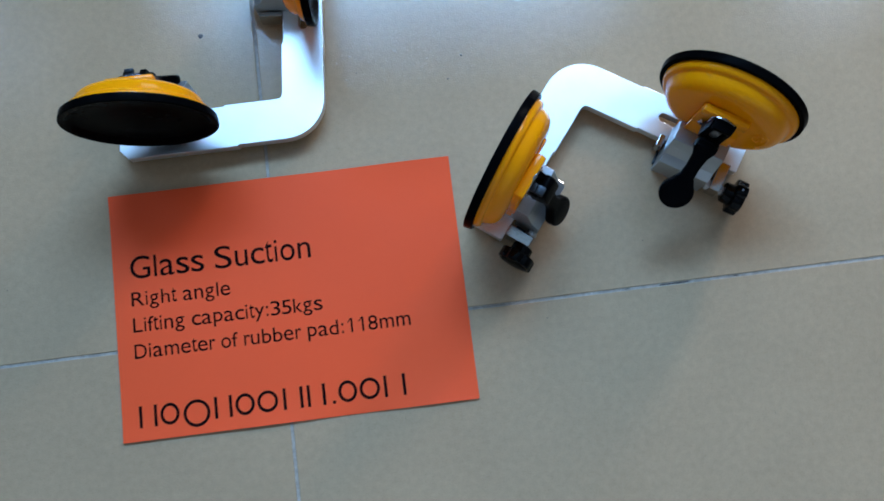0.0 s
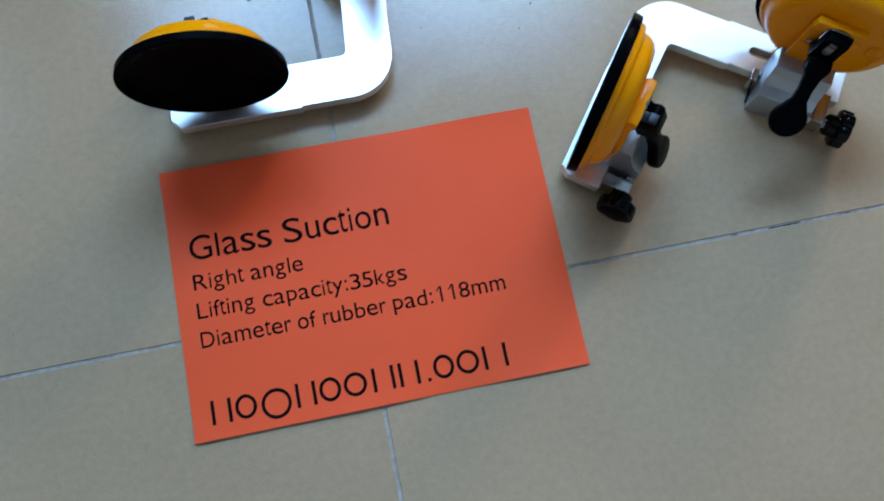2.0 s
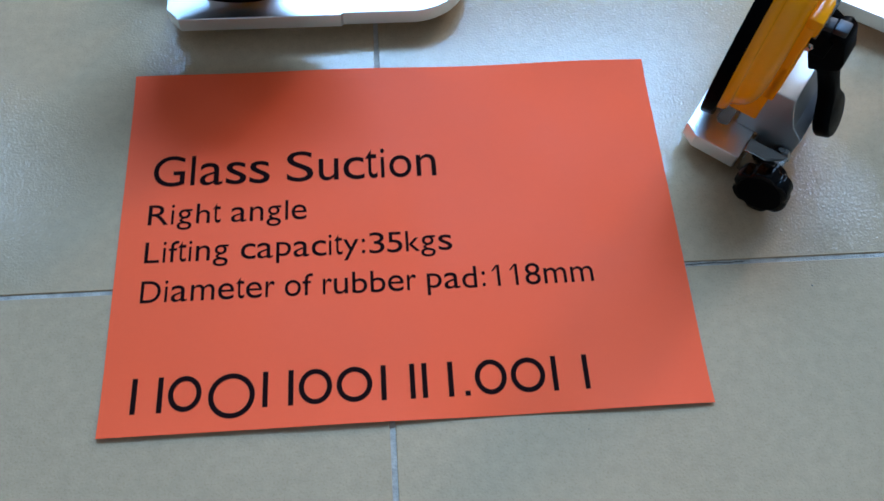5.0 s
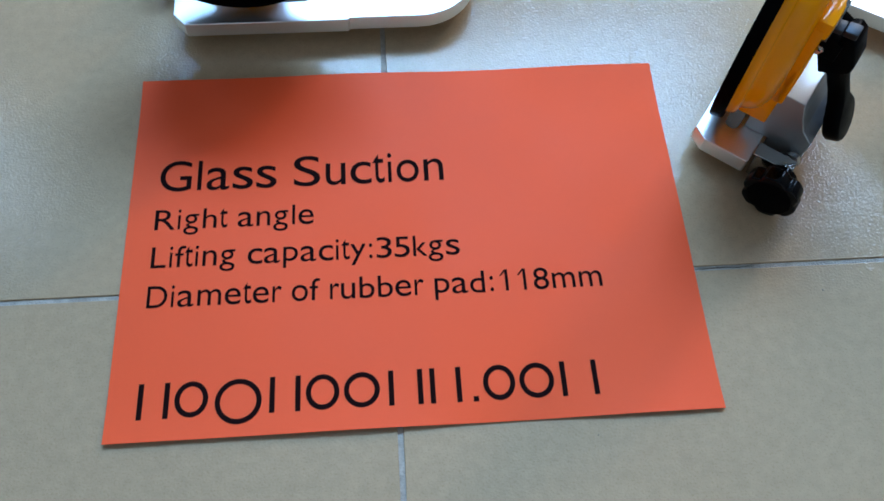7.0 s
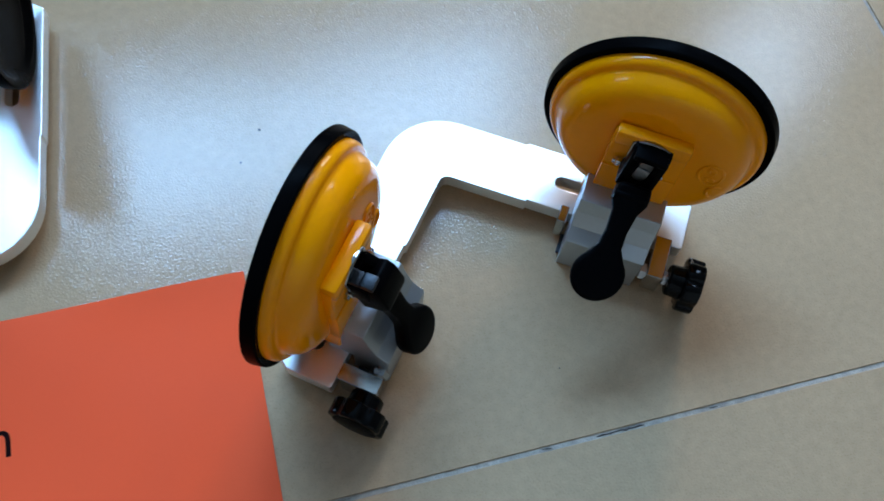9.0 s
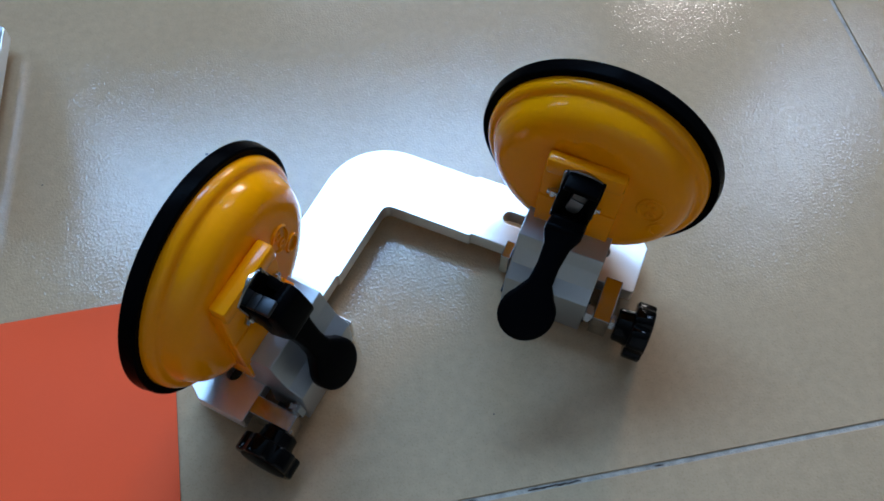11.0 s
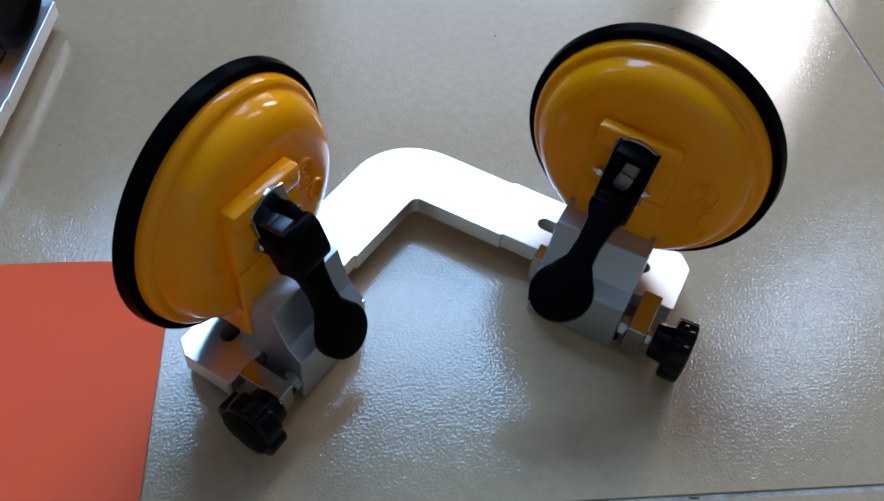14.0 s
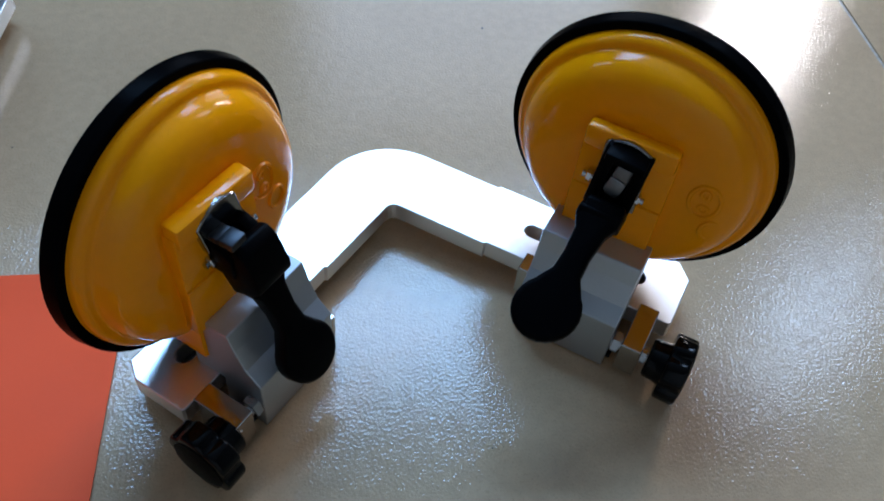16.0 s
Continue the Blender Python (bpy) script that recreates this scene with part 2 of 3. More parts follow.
# advance, left, right, foot and top of each letter, in thousandths of the type size
LETTERS = {
    "G": (778, 53, 716, -12, 728), "l": (222, 64, 152, 0, 716), "a": (556, 36, 517, -12, 530), "s": (500, 31, 460, -12, 530), "S": (667, 45, 615, -12, 728),
    "u": (556, 63, 489, -12, 519), "c": (500, 39, 490, -12, 530), "t": (278, 18, 271, -7, 700), "i": (222, 66, 154, 0, 716), "o": (556, 33, 515, -12, 530),
    "n": (556, 66, 490, 0, 530), "R": (722, 79, 711, 0, 716), "g": (556, 32, 490, -210, 530), "h": (556, 66, 489, 0, 716), "L": (556, 73, 521, 0, 716),
    "f": (278, 9, 316, 0, 728), "p": (556, 66, 516, -199, 530), "y": (500, 16, 492, -210, 519), ":": (278, 90, 190, 0, 519), "3": (556, 42, 512, -13, 719),
    "5": (556, 42, 516, -12, 706), "k": (500, 66, 499, 0, 716), "D": (722, 77, 673, 0, 716), "m": (833, 66, 767, 0, 530), "e": (556, 37, 515, -12, 530),
}
LETTERS |= {"r": (333, 65, 347, 0, 530), "b": (556, 65, 517, -12, 716), "d": (556, 34, 486, -12, 716), "1": (556, 285, 373, 0, 719), "8": (556, 41, 515, -13, 719)}


@functools.cache
def letter(char):
    """The outline of one character of the built-in font, as points between 0 and 1, and its faces."""
    cu = bpy.data.curves.new("letter", "FONT")
    cu.body, cu.size, cu.resolution_u, cu.offset = char, 1.0, 6, -0.001
    tmp = bpy.data.objects.new("letter", cu)
    scene.collection.objects.link(tmp)
    bpy.context.view_layer.update()
    me = bpy.data.meshes.new_from_object(tmp.evaluated_get(bpy.context.evaluated_depsgraph_get()))
    bpy.data.objects.remove(tmp)
    bpy.data.curves.remove(cu)
    co = np.array([v.co[:2] for v in me.vertices])
    co = (co - co.min(0)) / (co.max(0) - co.min(0))
    faces = [tuple(p.vertices) for p in me.polygons]
    bpy.data.meshes.remove(me)
    return co, faces


def print_line(text, left, right, base, cap):
    """A line of print between left and right with its capitals cap high: one mesh a word, laid on the sheet."""
    at, spans = 0, []
    for char in text:
        wide = LETTERS[char][0] if char != " " else 278
        spans.append((char, at))
        at += wide
    first, last = LETTERS[text[0]], LETTERS[text[-1]]
    unit, tall = (right - left) / (at - (last[0] - last[2]) - first[1]), cap / 716
    words = [[]]
    for char, start in spans:
        if char == " ":
            words.append([])
        else:
            words[-1].append((char, start))
    for word in words:
        verts, faces = [], []
        for char, start in word:
            _, lo, hi, foot, top = LETTERS[char]
            co, cells = letter(char)
            for u, v in co:
                x, y = left + (start + lo + u * (hi - lo) - first[1]) * unit, base + (foot + v * (top - foot)) * tall
                verts.append((x, y, paper_z(x, y) + 0.00042))
            n = len(verts) - len(co)
            faces += [tuple(n + k for k in cell) for cell in cells]
            if char == "1":
                co, cells = letter("/")
                n = len(verts)
                for u, v in co:
                    x, y = left + (start + 109 + u * 230 - first[1]) * unit, base + (505 + v * 214) * tall
                    verts.append((x, y, paper_z(x, y) + 0.00045))
                faces += [tuple(n + k for k in cell) for cell in cells]
        me = bpy.data.meshes.new("print_word")
        me.from_pydata(verts, [], faces)
        me.materials.append(M_INK)
        new("print_word", me).parent = paper


print_line("Glass Suction", 0.0149, 0.1692, 0.1362, 0.0188)
print_line("Right angle", 0.0143, 0.0979, 0.1126, 0.0120)
print_line("Lifting capacity:35kgs", 0.0143, 0.1747, 0.0904, 0.0120)
print_line("Diameter of rubber pad:118mm", 0.0141, 0.2474, 0.0681, 0.0120)


def print_mark(kind, left, right, low, high):
    """One plain shape of the trade mark: a bar, a pair of bars or a ring."""
    thick = 0.0025
    bm = bmesh.new()
    put = lambda x, y: bm.verts.new((x, y, paper_z(x, y) + 0.00045))
    if kind == "ring":
        mx, my, n = (left + right) / 2, (low + high) / 2, 40
        rings = [[put(mx + (mx - left - d) * math.cos(2 * math.pi * k / n), my + (high - my - d) * math.sin(2 * math.pi * k / n)) for k in range(n)] for d in (0, thick)]
        for k in range(n):
            j = (k + 1) % n
            bm.faces.new((rings[0][k], rings[0][j], rings[1][j], rings[1][k]))
    else:
        for a, b in ((left, left + thick), (right - thick, right)) if kind == "pair" else ((left, left + thick),):
            bm.faces.new([put(a, low), put(b, low), put(b, high), put(a, high)])
    part("print_mark", bm, M_INK, paper)


LOW, HIGH_CAP = 0.0107, 0.0285
for kind, left, right in (("pair", 0.0144, 0.0293), ("ring", 0.0318, 0.0478), ("ring", 0.0510, 0.0733), ("pair", 0.0770, 0.0918), ("ring", 0.0943, 0.1105), ("ring", 0.1126, 0.1300), ("bar", 0.1343, 0.1454),
                          ("bar", 0.1484, 0.1510), ("pair", 0.1544, 0.1697), ("dot", 0.1752, 0.1778), ("ring", 0.1804, 0.1962), ("ring", 0.1983, 0.2154), ("pair", 0.2189, 0.2371)):
    low = LOW - 0.0046 if right - left > 0.02 else LOW
    print_mark(kind, left, right, low, LOW + 0.0025 if kind == "dot" else HIGH_CAP)

# ---- the angle bracket with two suction cups ----
OPEN = radians(-95.0)
Z_LOW, Z_TOP = 0.009, 0.019
PIVOT_A, PIVOT_N, PIVOT_Z = 0.0972, 0.002, 0.085
TWIST = 0.08
CUP_Z = 0.0832


def arm_frame(second):
    """Turns (along the arm, outward, up) into the bracket's own axes."""
    ang = OPEN if second else 0.0
    u = (math.cos(ang), math.sin(ang))
    n = (math.sin(ang), -math.cos(ang)) if second else (0.0, 1.0)
    return lambda a, o, z: (u[0] * a + n[0] * o, u[1] * a + n[1] * o, z)


def angle_bar(parent):
    one, two = arm_frame(False), arm_frame(True)
    flat = lambda f, a, o: f(a, o, 0)[:2]
    r = 0.005
    side = [(0.0105, 0.0), (0.0498, 0.0), (0.0505, 0.0013), (0.1405, 0.0013), (0.1415, 0.0022), (0.1415, 0.0300), (0.1345, 0.0380), (0.0412, 0.0380), (0.0400, 0.0366), (0.0, 0.0366)]
    side_two = [(0.0105, 0.0), (0.0498, 0.0), (0.0505, 0.0013), (0.1377, 0.0013), (0.1387, 0.0022), (0.1387, 0.0268), (0.1336, 0.0345), (0.0412, 0.0365), (0.0400, 0.0358), (0.0, 0.0358)]
    pts = [flat(one, a, o) for a, o in side]
    # rounded outer corner
    t_len = 0.0366 * math.tan((math.pi - abs(OPEN)) / 2)
    apex = Vector(flat(one, -t_len, 0.0366))
    cut = 0.034
    A = apex + Vector(flat(one, 1, 0)) * cut
    B = apex + Vector(flat(two, 1, 0)) * cut
    pts[-1] = tuple(A)
    for k in range(1, 14):
        s = k / 14
        w = 0.80
        d = (1 - s) ** 2 + 2 * w * s * (1 - s) + s * s
        pts.append(tuple(((1 - s) ** 2 * A + 2 * w * s * (1 - s) * apex + s * s * B) / d))
    pts.append(tuple(B))
    pts += [flat(two, a, o) for a, o in side_two[-2::-1]]
    # rounded inner corner
    A, B = Vector(flat(two, r, 0)), Vector(flat(one, r, 0))
    pts += [tuple(A * (1 - s) ** 2 + B * s * s) for s in (0, 0.25, 0.5, 0.75, 1)]
    bm = bmesh.new()

    def loop(ring):
        vs = [bm.verts.new((x, y, Z_LOW)) for x, y in ring]
        return [bm.edges.new((vs[i], vs[(i + 1) % len(vs)])) for i in range(len(vs))]

    edges = loop(pts)
    for f in (one, two):
        ring = []
        for k in range(17):
            t = math.pi / 2 + math.pi * k / 16
            ring.append(flat(f, 0.0665 + 0.0038 * math.cos(t), 0.0190 + 0.0038 * math.sin(t)))
        for k in range(17):
            t = -math.pi / 2 + math.pi * k / 16
            ring.append(flat(f, 0.1195 + 0.0038 * math.cos(t), 0.0190 + 0.0038 * math.sin(t)))
        edges += loop(ring)
    bmesh.ops.triangle_fill(bm, use_beauty=True, edges=edges, normal=(0, 0, 1))
    up = bmesh.ops.extrude_face_region(bm, geom=bm.faces[:])
    bmesh.ops.translate(bm, verts=[v for v in up["geom"] if isinstance(v, bmesh.types.BMVert)], vec=(0, 0, Z_TOP - Z_LOW))
    bmesh.ops.recalc_face_normals(bm, faces=bm.faces[:])
    rim = [e for e in bm.edges if len(e.link_faces) == 2 and e.calc_face_angle(0) > 1.2 and abs(e.verts[0].co.z - e.verts[1].co.z) < 1e-5]
    bmesh.ops.bevel(bm, geom=rim, offset=0.0005, segments=2, profile=0.5, affect="EDGES", clamp_overlap=True)
    return part("angle_bar", bm, M_ALU, parent, "machined aluminium angle bar with long slots", -1)


def clamp_block(f, parent, shift):
    prof = [(0.0130, 0.0192), (0.0130, 0.0540), (-0.0080, 0.0540), (-0.0105, 0.0455), (-0.0148, 0.0360), (-0.0215, 0.0300), (-0.0215, 0.0006), (-0.0012, 0.0006), (-0.0012, 0.0192)]
    bm = prism(prof, 0.0760 + shift, 0.1200 + shift, lambda u, v, w: f(w, u, v), 0.0006)
    part("clamp_block", bm, M_BLOCK, parent, "grey anodised aluminium sliding block", -1)


def slide_bracket(f, parent, shift, lip):
    P = lambda u, v, w: f(u + shift, v, w)
    ell = lambda reach: [(lip, 0.0193), (lip, 0.0207), (-reach, 0.0207), (-reach, 0.0030), (-0.0008, 0.0030), (-0.0008, 0.0193)]
    E = lambda u, v, w: f(w + shift, u, v)
    far = prism(ell(0.0212), 0.1258, 0.1350, E, 0.0005)
    near = prism(ell(0.0195 if lip < 0.003 else 0.0060), 0.0715 if lip < 0.003 else 0.0700, 0.0750, E, 0.0005)
    bridge = box((0.0752, -0.0165, 0.0012), (0.1230, -0.0040, 0.0032), P, 0.0004)
    # Bridge coloured dark so the gap beside the block looks shaded.
    slide = part("slide_bracket", bridge, M_SHADED, parent, "steel slide bracket with chromed end lugs", -1)
    part("end_lug", far, M_CHROME, slide, "", -1)
    # Added plate: its dark colour stands for the shade inside the slot.
    part("clamp_plate", box((0.0850, 0.0070, 0.0052), (0.1280, 0.0300, 0.0088), P, 0.0004), M_SHADED, slide, "dark plate added under the slot in place of its shade", -1)
    part("end_lug", near, M_CHROME, slide, "", -1)


def adjusting_knob(f, parent, shift, gap):
    n0, z0 = -0.0175, 0.0162
    P = lambda u, v, w: f(w + shift, n0 + u, z0 + v)
    pts = []
    for k in range(72):
        t = 2 * math.pi * k / 72
        r = 0.0152 - 0.0020 * math.exp(-((((6 * t) % (2 * math.pi)) - math.pi) / 0.95) ** 2)
        pts.append((r * math.cos(t + 0.3), r * math.sin(t + 0.3)))
    head = prism(pts, 0.1455, 0.1552, P, 0.0026, 3)
    hub = lathe([(0.0, 0.1378), (0.0078, 0.1378), (0.0088, 0.1388), (0.0091, 0.1430), (0.0098, 0.1460), (0.0, 0.1464)], P, 40)
    knob = part("adjusting_knob", head, M_GLOSS, parent, "glossy black lobed knob")
    part("hub", hub, M_GLOSS, knob)
    # Disc added to keep the floor's reflection off the knob's front.
    part("knob_face", lathe([(0.0, 0.1548), (0.0118, 0.1548), (0.0118, 0.1555), (0.0110, 0.1557), (0.0, 0.1557)], P, 40), M_PLASTIC, knob, "added matt black disc that dulls the knob's face")
    screw = lathe([(0.0, 0.1150), (0.0030, 0.1150), (0.0030, 0.1376), (0.0, 0.1376)], P, 24)
    nut = lathe([(0.0, 0.1352), (0.0042, 0.1352), (0.0042, 0.1372), (0.0, 0.1372)], P, 6)
    collar = lathe([(0.0, gap), (0.0046, gap), (0.0050, gap + 0.0004), (0.0050, gap + 0.0034), (0.0, gap + 0.0034)], P, 6)
    rod = part("screw", screw, M_STEEL, parent, "bright steel adjusting screw")
    part("nut", nut, M_STEEL, rod)
    part("nut", collar, M_STEEL, rod)


def suction_cup(f, parent, mark_side):
    shift = 0.0034 if mark_side > 0 else 0.0
    base_mid, base_deep = (0.0996, 0.0) if mark_side > 0 else (0.1026, 0.0018)
    # the cup sits on its pivot turned a little along the arm, and leans forward
    turn, lean = (radians(3.0), radians(-0.8)) if mark_side > 0 else (radians(2.5), radians(-1.1))
    mid_a, mid_o, mid_z = (PIVOT_A + shift, 0.0258, CUP_Z) if mark_side > 0 else (PIVOT_A - 0.0013, 0.0273, CUP_Z - 0.0030)
    ct, st, cl, sl = math.cos(turn), math.sin(turn), math.cos(lean), math.sin(lean)

    def P(u, v, w):
        u, v, w = 0.979 * u, 0.979 * v, w - 0.0258
        return f(mid_a + ct * u - st * sl * v + st * cl * w, mid_o - st * u - ct * sl * v + ct * cl * w, mid_z + cl * v + sl * w)

    shell_prof = [(0.0, 0.0076), (0.020, 0.0077), (0.034, 0.0079), (0.0385, 0.0083), (0.0425, 0.0093), (0.0457, 0.0110), (0.0480, 0.0133), (0.0494, 0.0160), (0.0502, 0.0184), (0.0507, 0.0198), (0.0515, 0.0204),
                  (0.0526, 0.0204), (0.0539, 0.0209), (0.0550, 0.0221), (0.0556, 0.0238), (0.0558, 0.0258), (0.0540, 0.0266), (0.0300, 0.0268), (0.0, 0.0268)]
    shell = part("cup_shell", lathe(shell_prof, P), M_YELLOW, parent, "glossy yellow-orange enamelled cup shell", 0.9)
    pad_prof = [(0.0, 0.0272), (0.0540, 0.0262), (0.0586, 0.0254), (0.0592, 0.0256), (0.0596, 0.0261), (0.0604, 0.0312), (0.0603, 0.0320), (0.0597, 0.0325), (0.0565, 0.0322), (0.0540, 0.0312), (0.0520, 0.0294), (0.0490, 0.0285), (0.0300, 0.0283), (0.0, 0.0283)]
    part("rubber_pad", lathe(pad_prof, P), M_RUBBER, shell, "round black rubber suction pad", 0.5)
    Q = lambda u, v, w: f(base_mid + u, v + base_deep, w)
    proud = 0.0045 if mark_side > 0 else 0.0016
    slab = box((-0.0190, proud, 0.0500), (0.0190, 0.0085, 0.1030), Q, 0.0010)
    step = box((-0.0190, proud - 0.0009, 0.0500), (0.0190, 0.0060, 0.0755), Q, 0.0008)
    bar = box((-0.0184, proud - 0.0033 if mark_side > 0 else -0.0003, 0.0978), (0.0184, 0.0080, 0.1080), Q, 0.0018)
    tip = 0.0195 if mark_side > 0 else 0.0228
    foot = box((-0.0205, 0.0134 if mark_side > 0 else 0.0045, 0.0300), (tip, 0.0200 if mark_side > 0 else 0.0262, 0.0560), lambda u, v, w: f(PIVOT_A + u, v, w), 0.0010)
    part("handle_base", slab, M_YELLOW, shell, "raised yellow base of the handle")
    part("base_step", step, M_YELLOW, shell)
    part("base_bar", bar, M_YELLOW, shell)
    part("mounting_foot", foot, M_YELLOW, shell)
    # raised ring marks
    da0, dz0 = (0.0045, 0.0050) if mark_side > 0 else (-0.0055, 0.0060)
    for (da, z, ra, rz) in ((0.0280, 0.0835, 0.0060, 0.0078), (0.0345, 0.0700, 0.0040, 0.0050), (0.0275, 0.0870, 0.0016, 0.0020), (0.0285, 0.0800, 0.0018, 0.0016)):
        da, z = da + da0, z + dz0
        bm = bmesh.new()
        rings = []
        for k in range(28):
            t = 2 * math.pi * k / 28
            ring = []
            for j in range(6):
                s = 2 * math.pi * j / 6
                rr = 0.0009 * math.cos(s)
                a, zz = mark_side * da + (ra + rr) * math.cos(t), z + (rz + rr) * math.sin(t)
                rad = math.hypot(a, zz - CUP_Z)
                base = 0.0077 + max(0.0, rad - 0.034) ** 2 * 40
                ring.append(bm.verts.new(P(a / 0.979, (zz - CUP_Z) / 0.979, base - (0.0006 if mark_side > 0 else 0.0011) * math.sin(s))))
            rings.append(ring)
        for k in range(28):
            for j in range(6):
                bm.faces.new((rings[k][j], rings[(k + 1) % 28][j], rings[(k + 1) % 28][(j + 1) % 6], rings[k][(j + 1) % 6]))
        part("raised_mark", bm, M_YELLOW, shell)


def handle(f, parent, swing, side, skew, folded, second):
    """The folding handle; swing is the angle by which it stands out from straight down."""
    c, s = math.cos(radians(swing)), math.sin(radians(swing))
    mid = PIVOT_A + side
    # s along the handle, w across it, h its thickness (towards the front)
    P = lambda u, v, w: f(mid + skew * u + v, PIVOT_N - u * s - w * c, PIVOT_Z - u * c + w * s)
    out = [(0.002 if folded else 0.0098, -0.0080), (0.012, -0.0084), (0.020, -0.0082), (0.024, -0.0062), (0.034, -0.0052), (0.042, -0.0058), (0.0465, -0.0085)]
    for k in range(21):
        t = -2.35 + 4.70 * k / 20
        out.append((0.0575 + 0.0132 * math.cos(t), 0.0132 * math.sin(t)))
    out += [(u, -v) for u, v in out[6::-1]]
    grip = prism(out, 0.0, 0.0088, P, 0.0022, 3)
    if not folded:
        side_view = [(0.0105, -0.0030), (0.0105, 0.0030), (0.0130, 0.0068), (0.0155, 0.0098), (0.0178, 0.0088), (0.0198, 0.0080), (0.0198, -0.0030)]
    elif second:
        side_view = [(0.0005, -0.0030), (0.0000, 0.0045), (-0.0030, 0.0085), (-0.0032, 0.0128), (0.0010, 0.0152), (0.0135, 0.0146), (0.0178, 0.0128), (0.0198, 0.0080), (0.0198, -0.0030)]
    else:
        side_view = [(-0.0055, -0.0030), (-0.0055, 0.0068), (-0.0010, 0.0101), (0.0020, 0.0110), (0.0135, 0.0110), (0.0178, 0.0099), (0.0198, 0.0080), (0.0198, -0.0030)]
    head = prism(side_view, -0.0088, 0.0088, lambda u, v, w: P(u, w, v), 0.0013)
    hinge_mid, deep = (0.1000, 0.0018) if second else (0.0990, 0.0)
    Q = lambda u, v, w: f(hinge_mid + u + TWIST * (w - PIVOT_Z), v + deep, w + 0.001 - TWIST * u)
    if folded:
        drop = 0.0032 if second else 0.0
        cheek = [(0.0040, 0.0770), (0.0040, 0.0970 - drop), (-0.0030, 0.0945 - drop), (-0.0090, 0.0915 - drop), (-0.0090, 0.0770)]
    else:
        cheek = [(0.0040, 0.0770), (0.0040, 0.1042), (-0.0020, 0.1042), (-0.0060, 0.1000), (-0.0078, 0.0770)]
    left = prism(cheek, -0.0092, -0.0042, lambda u, v, w: Q(w, u, v), 0.0007)
    right = prism(cheek, 0.0042, 0.0092, lambda u, v, w: Q(w, u, v), 0.0007)
    back = box((-0.0044, -0.0012 if folded else -0.0022, 0.0770), (0.0044, 0.0040, 0.0965 if folded else 0.1000), Q, 0.0005)
    top = box((-0.0080, 0.0000 if folded else -0.0076, 0.0950 if folded else 0.1005), (0.0080 if not folded else 0.0044, 0.0040, 0.0975 if folded else 0.1042), Q, 0.0006)
    low = box((-0.0060, -0.0074, 0.0770), (0.0060, 0.0040, 0.0846 if folded else 0.0815), Q, 0.0005)
    ob = part("handle", grip, M_PLASTIC, parent, "black plastic folding handle with a round end", 0.7)
    part("knuckle", head, M_PLASTIC, ob, "", 0.7)
    for cheek_mesh in (left, right):
        part("hinge_cheek", cheek_mesh, M_PLASTIC, parent, "", 0.7)
    for name, bm in (("hinge_back", back), ("hinge_cap", top), ("hinge_stop", low)):
        part(name, bm, M_PLASTIC, parent, "", 0.7)
    for k in (0, 1):
        if folded:
            S = lambda u, v, w: Q((0.0052 if second else 0.0020) + u, v, w - 0.10 * v)
            lo, hi = (-0.0118 + 0.0068 * k, -0.0052 + 0.0068 * k) if second else (-0.0080 + 0.0036 * k, -0.0047 + 0.0036 * k)
            link = box((-0.0036, lo, 0.0940), (0.0036, hi, 0.0978 - 0.0008 * k), S, 0.0006)
        else:
            # two lozenges, one above the other, leaning back towards the cup
            S = lambda u, v, w: Q(u + 0.16 * (w - 0.0930) + 0.0006, v + 0.30 * (w - 0.0900) - 0.0034, w - 0.16 * u)
            if k == 0:
                ring = [(-0.0034, 0.0860), (-0.0020, 0.0846), (0.0020, 0.0846), (0.0034, 0.0866), (0.0034, 0.0918), (-0.0034, 0.0918)]
            else:
                ring = [(-0.0034, 0.0921), (0.0034, 0.0921), (0.0034, 0.0974), (0.0018, 0.0990), (-0.0010, 0.0990), (-0.0034, 0.0966)]
            link = prism(ring, -0.0020, 0.0005, lambda u, v, w: S(u, w, v), 0.0004)
        # Folded links take the shade-coloured steel, the others a lighter copy.
        part("cam_link", link, M_SHADED if folded else M_CAM, parent, "grey steel link in the handle's slot")
    slant = 0.20 if second else 0.0
    H = lambda u, v, w: f((0.1033 if second else 0.0993) + u + slant * (w - 0.1), v + deep * 0.45, w - slant * u)
    foot_z = 0.090 if folded else 0.074
    arch = [(0.0094 * k / 6, 0.1076 - 0.0032 * (k / 6) ** 2) for k in range(6, -7, -1)]
    plate = prism([(-0.0094, foot_z), (0.0094, foot_z), *arch], 0.0000, 0.0040, lambda u, v, w: H(u, w, v), 0.0006)
    part("hinge_plate", plate, M_PLATE, parent, "steel hinge plate", -1)
    R = lambda u, v, w: f((0.0994 if second else 0.0978) + w, PIVOT_N + u, PIVOT_Z - (0.001 if second else 0.003) + v - 0.10 * w)
    pin = lathe([(0.0, -0.0132), (0.0013, -0.0132), (0.0013, 0.0132), (0.0, 0.0132)], R, 16)
    nut1 = lathe([(0.0, -0.0116), (0.0022, -0.0116), (0.0025, -0.0112), (0.0025, -0.0094), (0.0, -0.0094)], R, 6)
    nut2 = lathe([(0.0, 0.0094), (0.0025, 0.0094), (0.0025, 0.0112), (0.0022, 0.0116), (0.0, 0.0116)], R, 6)
    bolt = part("pivot_bolt", pin, M_NUT, parent, "bright steel pivot bolt")
    part("nut", nut1, M_NUT, bolt, "", 0.3)
    part("nut", nut2, M_NUT, bolt, "", 0.3)


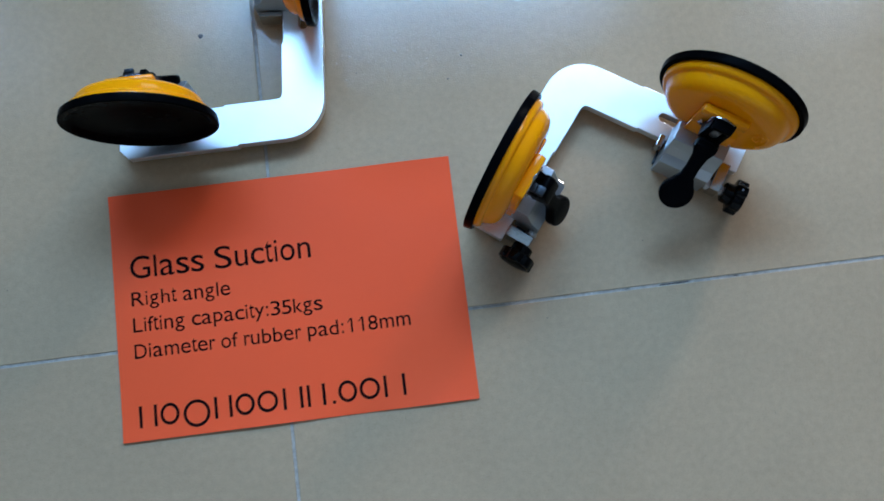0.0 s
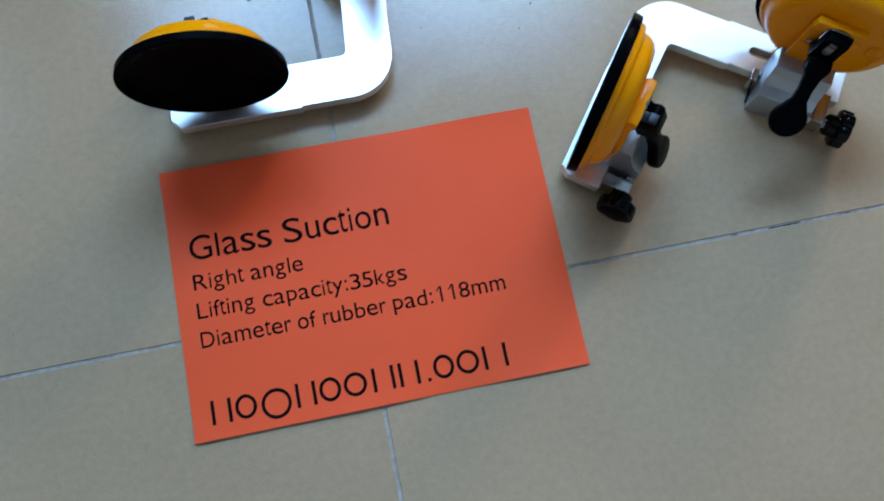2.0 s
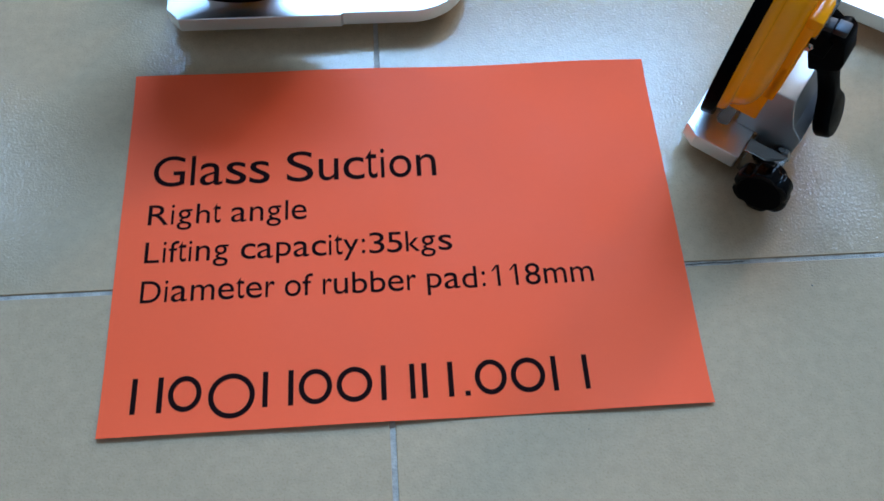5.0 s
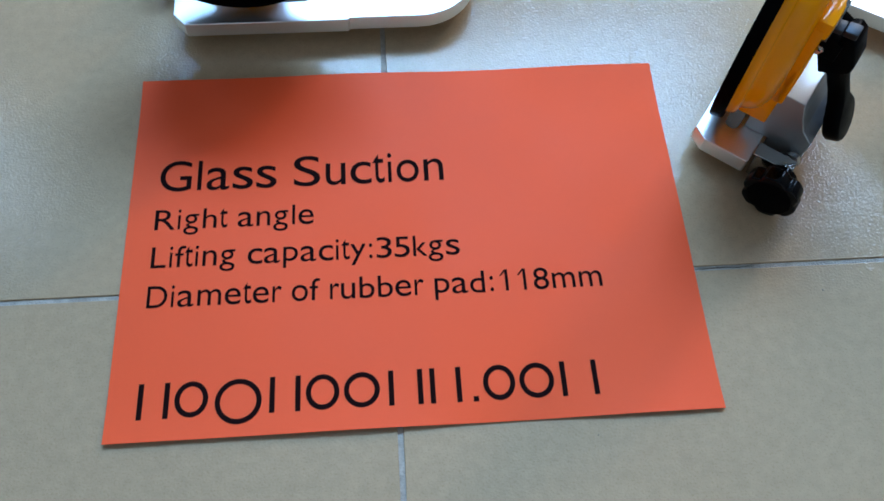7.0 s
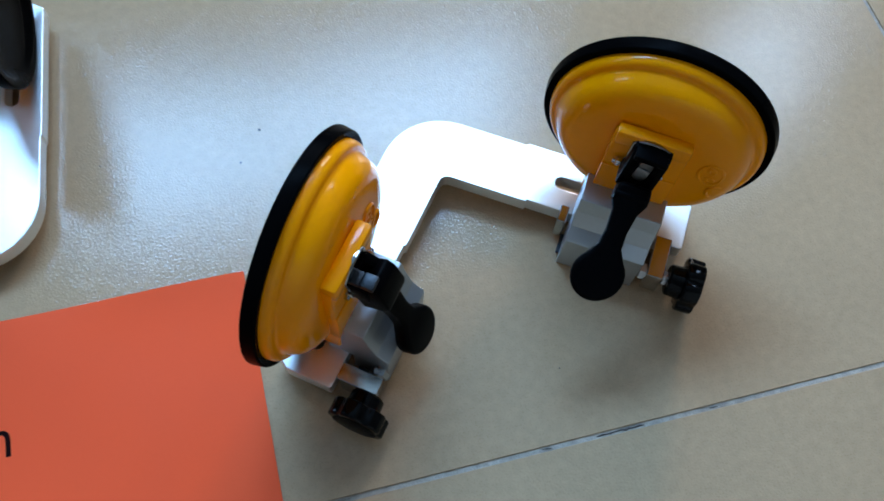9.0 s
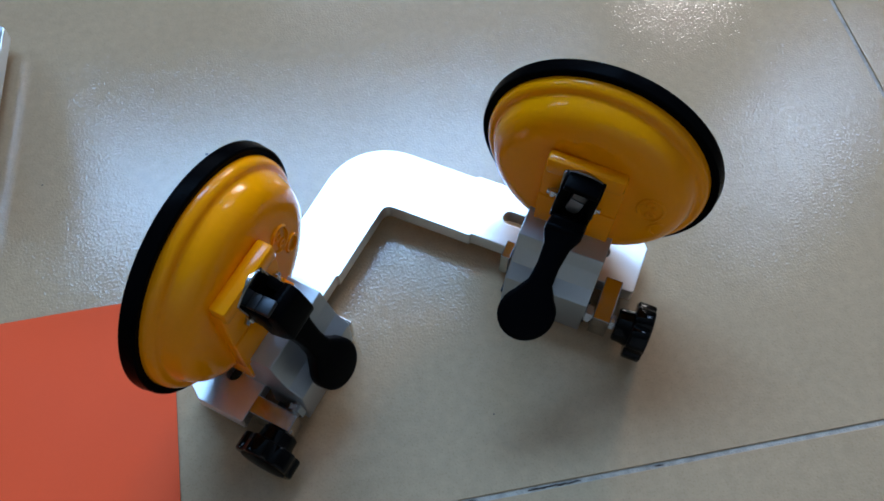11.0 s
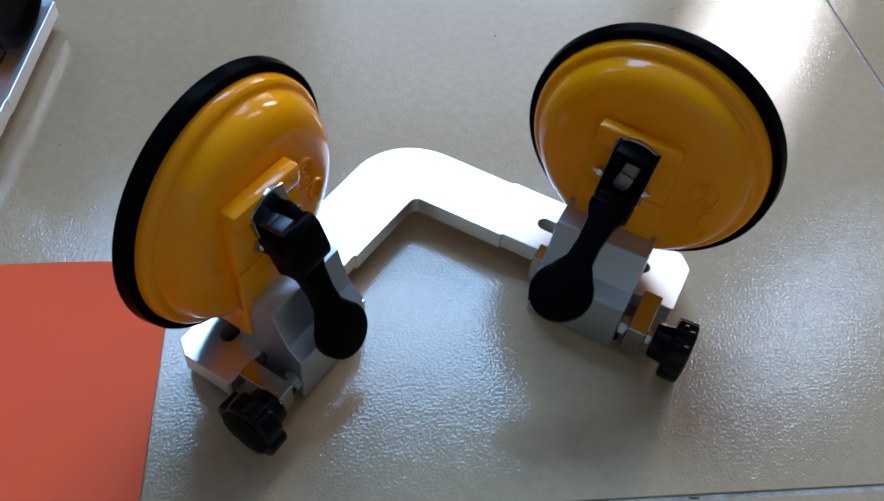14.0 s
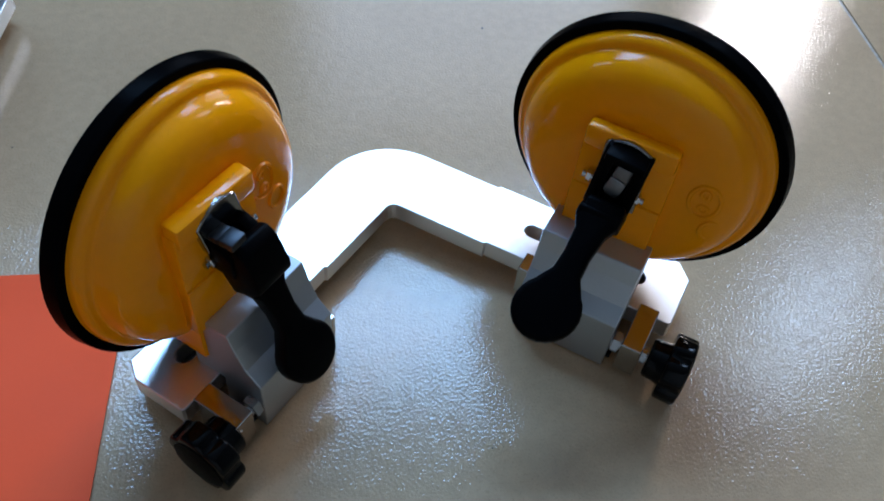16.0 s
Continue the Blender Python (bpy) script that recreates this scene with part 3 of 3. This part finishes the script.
def suction_bracket(swing_one, swing_two, label, slid=0.0):
    root = new("suction_bracket")
    angle_bar(root)
    for second, swing in ((False, swing_one), (True, swing_two)):
        arm = arm_frame(second)
        f = (lambda a, o, z: arm(a + slid, o, z)) if second else arm
        clamp_block(f, root, -0.0018 if second else 0.0012)
        slide_bracket(f, root, -0.0020 if second else 0.0, 0.0012 if second else 0.0045)
        adjusting_knob(f, root, -0.0045 if second else 0.0, 0.1236 if second else 0.1216)
        suction_cup(f, root, -1 if second else 1)
        handle(f, root, swing, 0.0020 if second else 0.0028, -0.045 if second else -0.080, swing < 40, second)
    return tagged(root, label, "suction bracket", "suction brackets on the floor")


near_one = suction_bracket(60, 25, "aluminium angle bracket with two yellow suction cups beside the paper")
near_one.matrix_world = pose(0.4180, 0.2365, 0, 0, 0, -33.0)
far_one = suction_bracket(20, 25, "aluminium angle bracket with two yellow suction cups behind the paper", 0.005)
far_one.matrix_world = pose(0.1605, 0.2740, 0, 0, 0, 180.0)

# ---- grit on the floor ----


def grit():
    bm = bmesh.new()
    rnd = random.Random(5)
    spots = [(0.3203, 0.3013, 0.0011), (0.3058, 0.2810, 0.0009), (0.0909, 0.3476, 0.0026), (0.485, 0.402, 0.0010), (0.619, 0.437, 0.0010)]
    spots += [(rnd.uniform(-0.2, 1.0), rnd.uniform(-0.15, 0.7), rnd.uniform(0.0003, 0.0008)) for _ in range(40)]
    for x, y, r in spots:
        n = 7
        c = bm.verts.new((x, y, 0.00005 + 0.25 * r))
        ring = [bm.verts.new((x + r * rnd.uniform(0.6, 1.2) * math.cos(2 * math.pi * k / n), y + r * rnd.uniform(0.6, 1.2) * math.sin(2 * math.pi * k / n), 0.00003)) for k in range(n)]
        for k in range(n):
            bm.faces.new((c, ring[k], ring[(k + 1) % n]))
    for a, b, deep in ((0.298, 0.330, 0.15), (0.432, 0.437, 0.4), (0.462, 0.489, 0.7), (0.527, 0.532, 0.4)):
        steps = max(2, int((b - a) / 0.002))
        rows = []
        for k in range(steps + 1):
            half = 0.0010 * deep * rnd.uniform(0.35, 1.0) * (0.25 if k in (0, steps) else 1)
            mid = 0.0755 + rnd.uniform(-0.0003, 0.0003)
            x = a + (b - a) * k / steps
            rows.append([bm.verts.new((x, mid + half * e, -0.0008 + 0.0006 * (e == 0))) for e in (-1, 0, 1)])
        for p, q in zip(rows, rows[1:]):
            for e in (0, 1):
                bm.faces.new((p[e], q[e], q[e + 1], p[e + 1]))
    ob = finish(bm, "floor_grit", M_GRIT)
    return tagged(ob, "small dark specks of grit scattered on the tiles", "grit", kind="stuff")


grit()

# ---- the tiled floor ----
PITCH, JOINT = 0.604, 0.0028
floor = tagged(finish(box((x0 - 0.15, y0 - 0.15, -0.06), (x1 + 0.15, y1 + 0.15, -0.0009), plain), "floor", M_GROUT, None, False), kind="structure")


def tile_mesh():
    h = (PITCH - JOINT) / 2
    bm = prism([(-h, -h), (h, -h), (h, h), (-h, h)], -0.009, 0.0, plain, 0.0003, 1)
    bmesh.ops.recalc_face_normals(bm, faces=bm.faces[:])
    me = bpy.data.meshes.new("tile")
    bm.to_mesh(me)
    bm.free()
    me.materials.append(M_TILE)
    return me


TILE = tile_mesh()
for i in range(-4, 4):
    for j in range(-4, 3):
        ob = new("tile", TILE)
        ob.parent = floor
        ob.location = (0.139 + (i + 0.5) * PITCH, 0.0755 + (j + 0.5) * PITCH, 0)
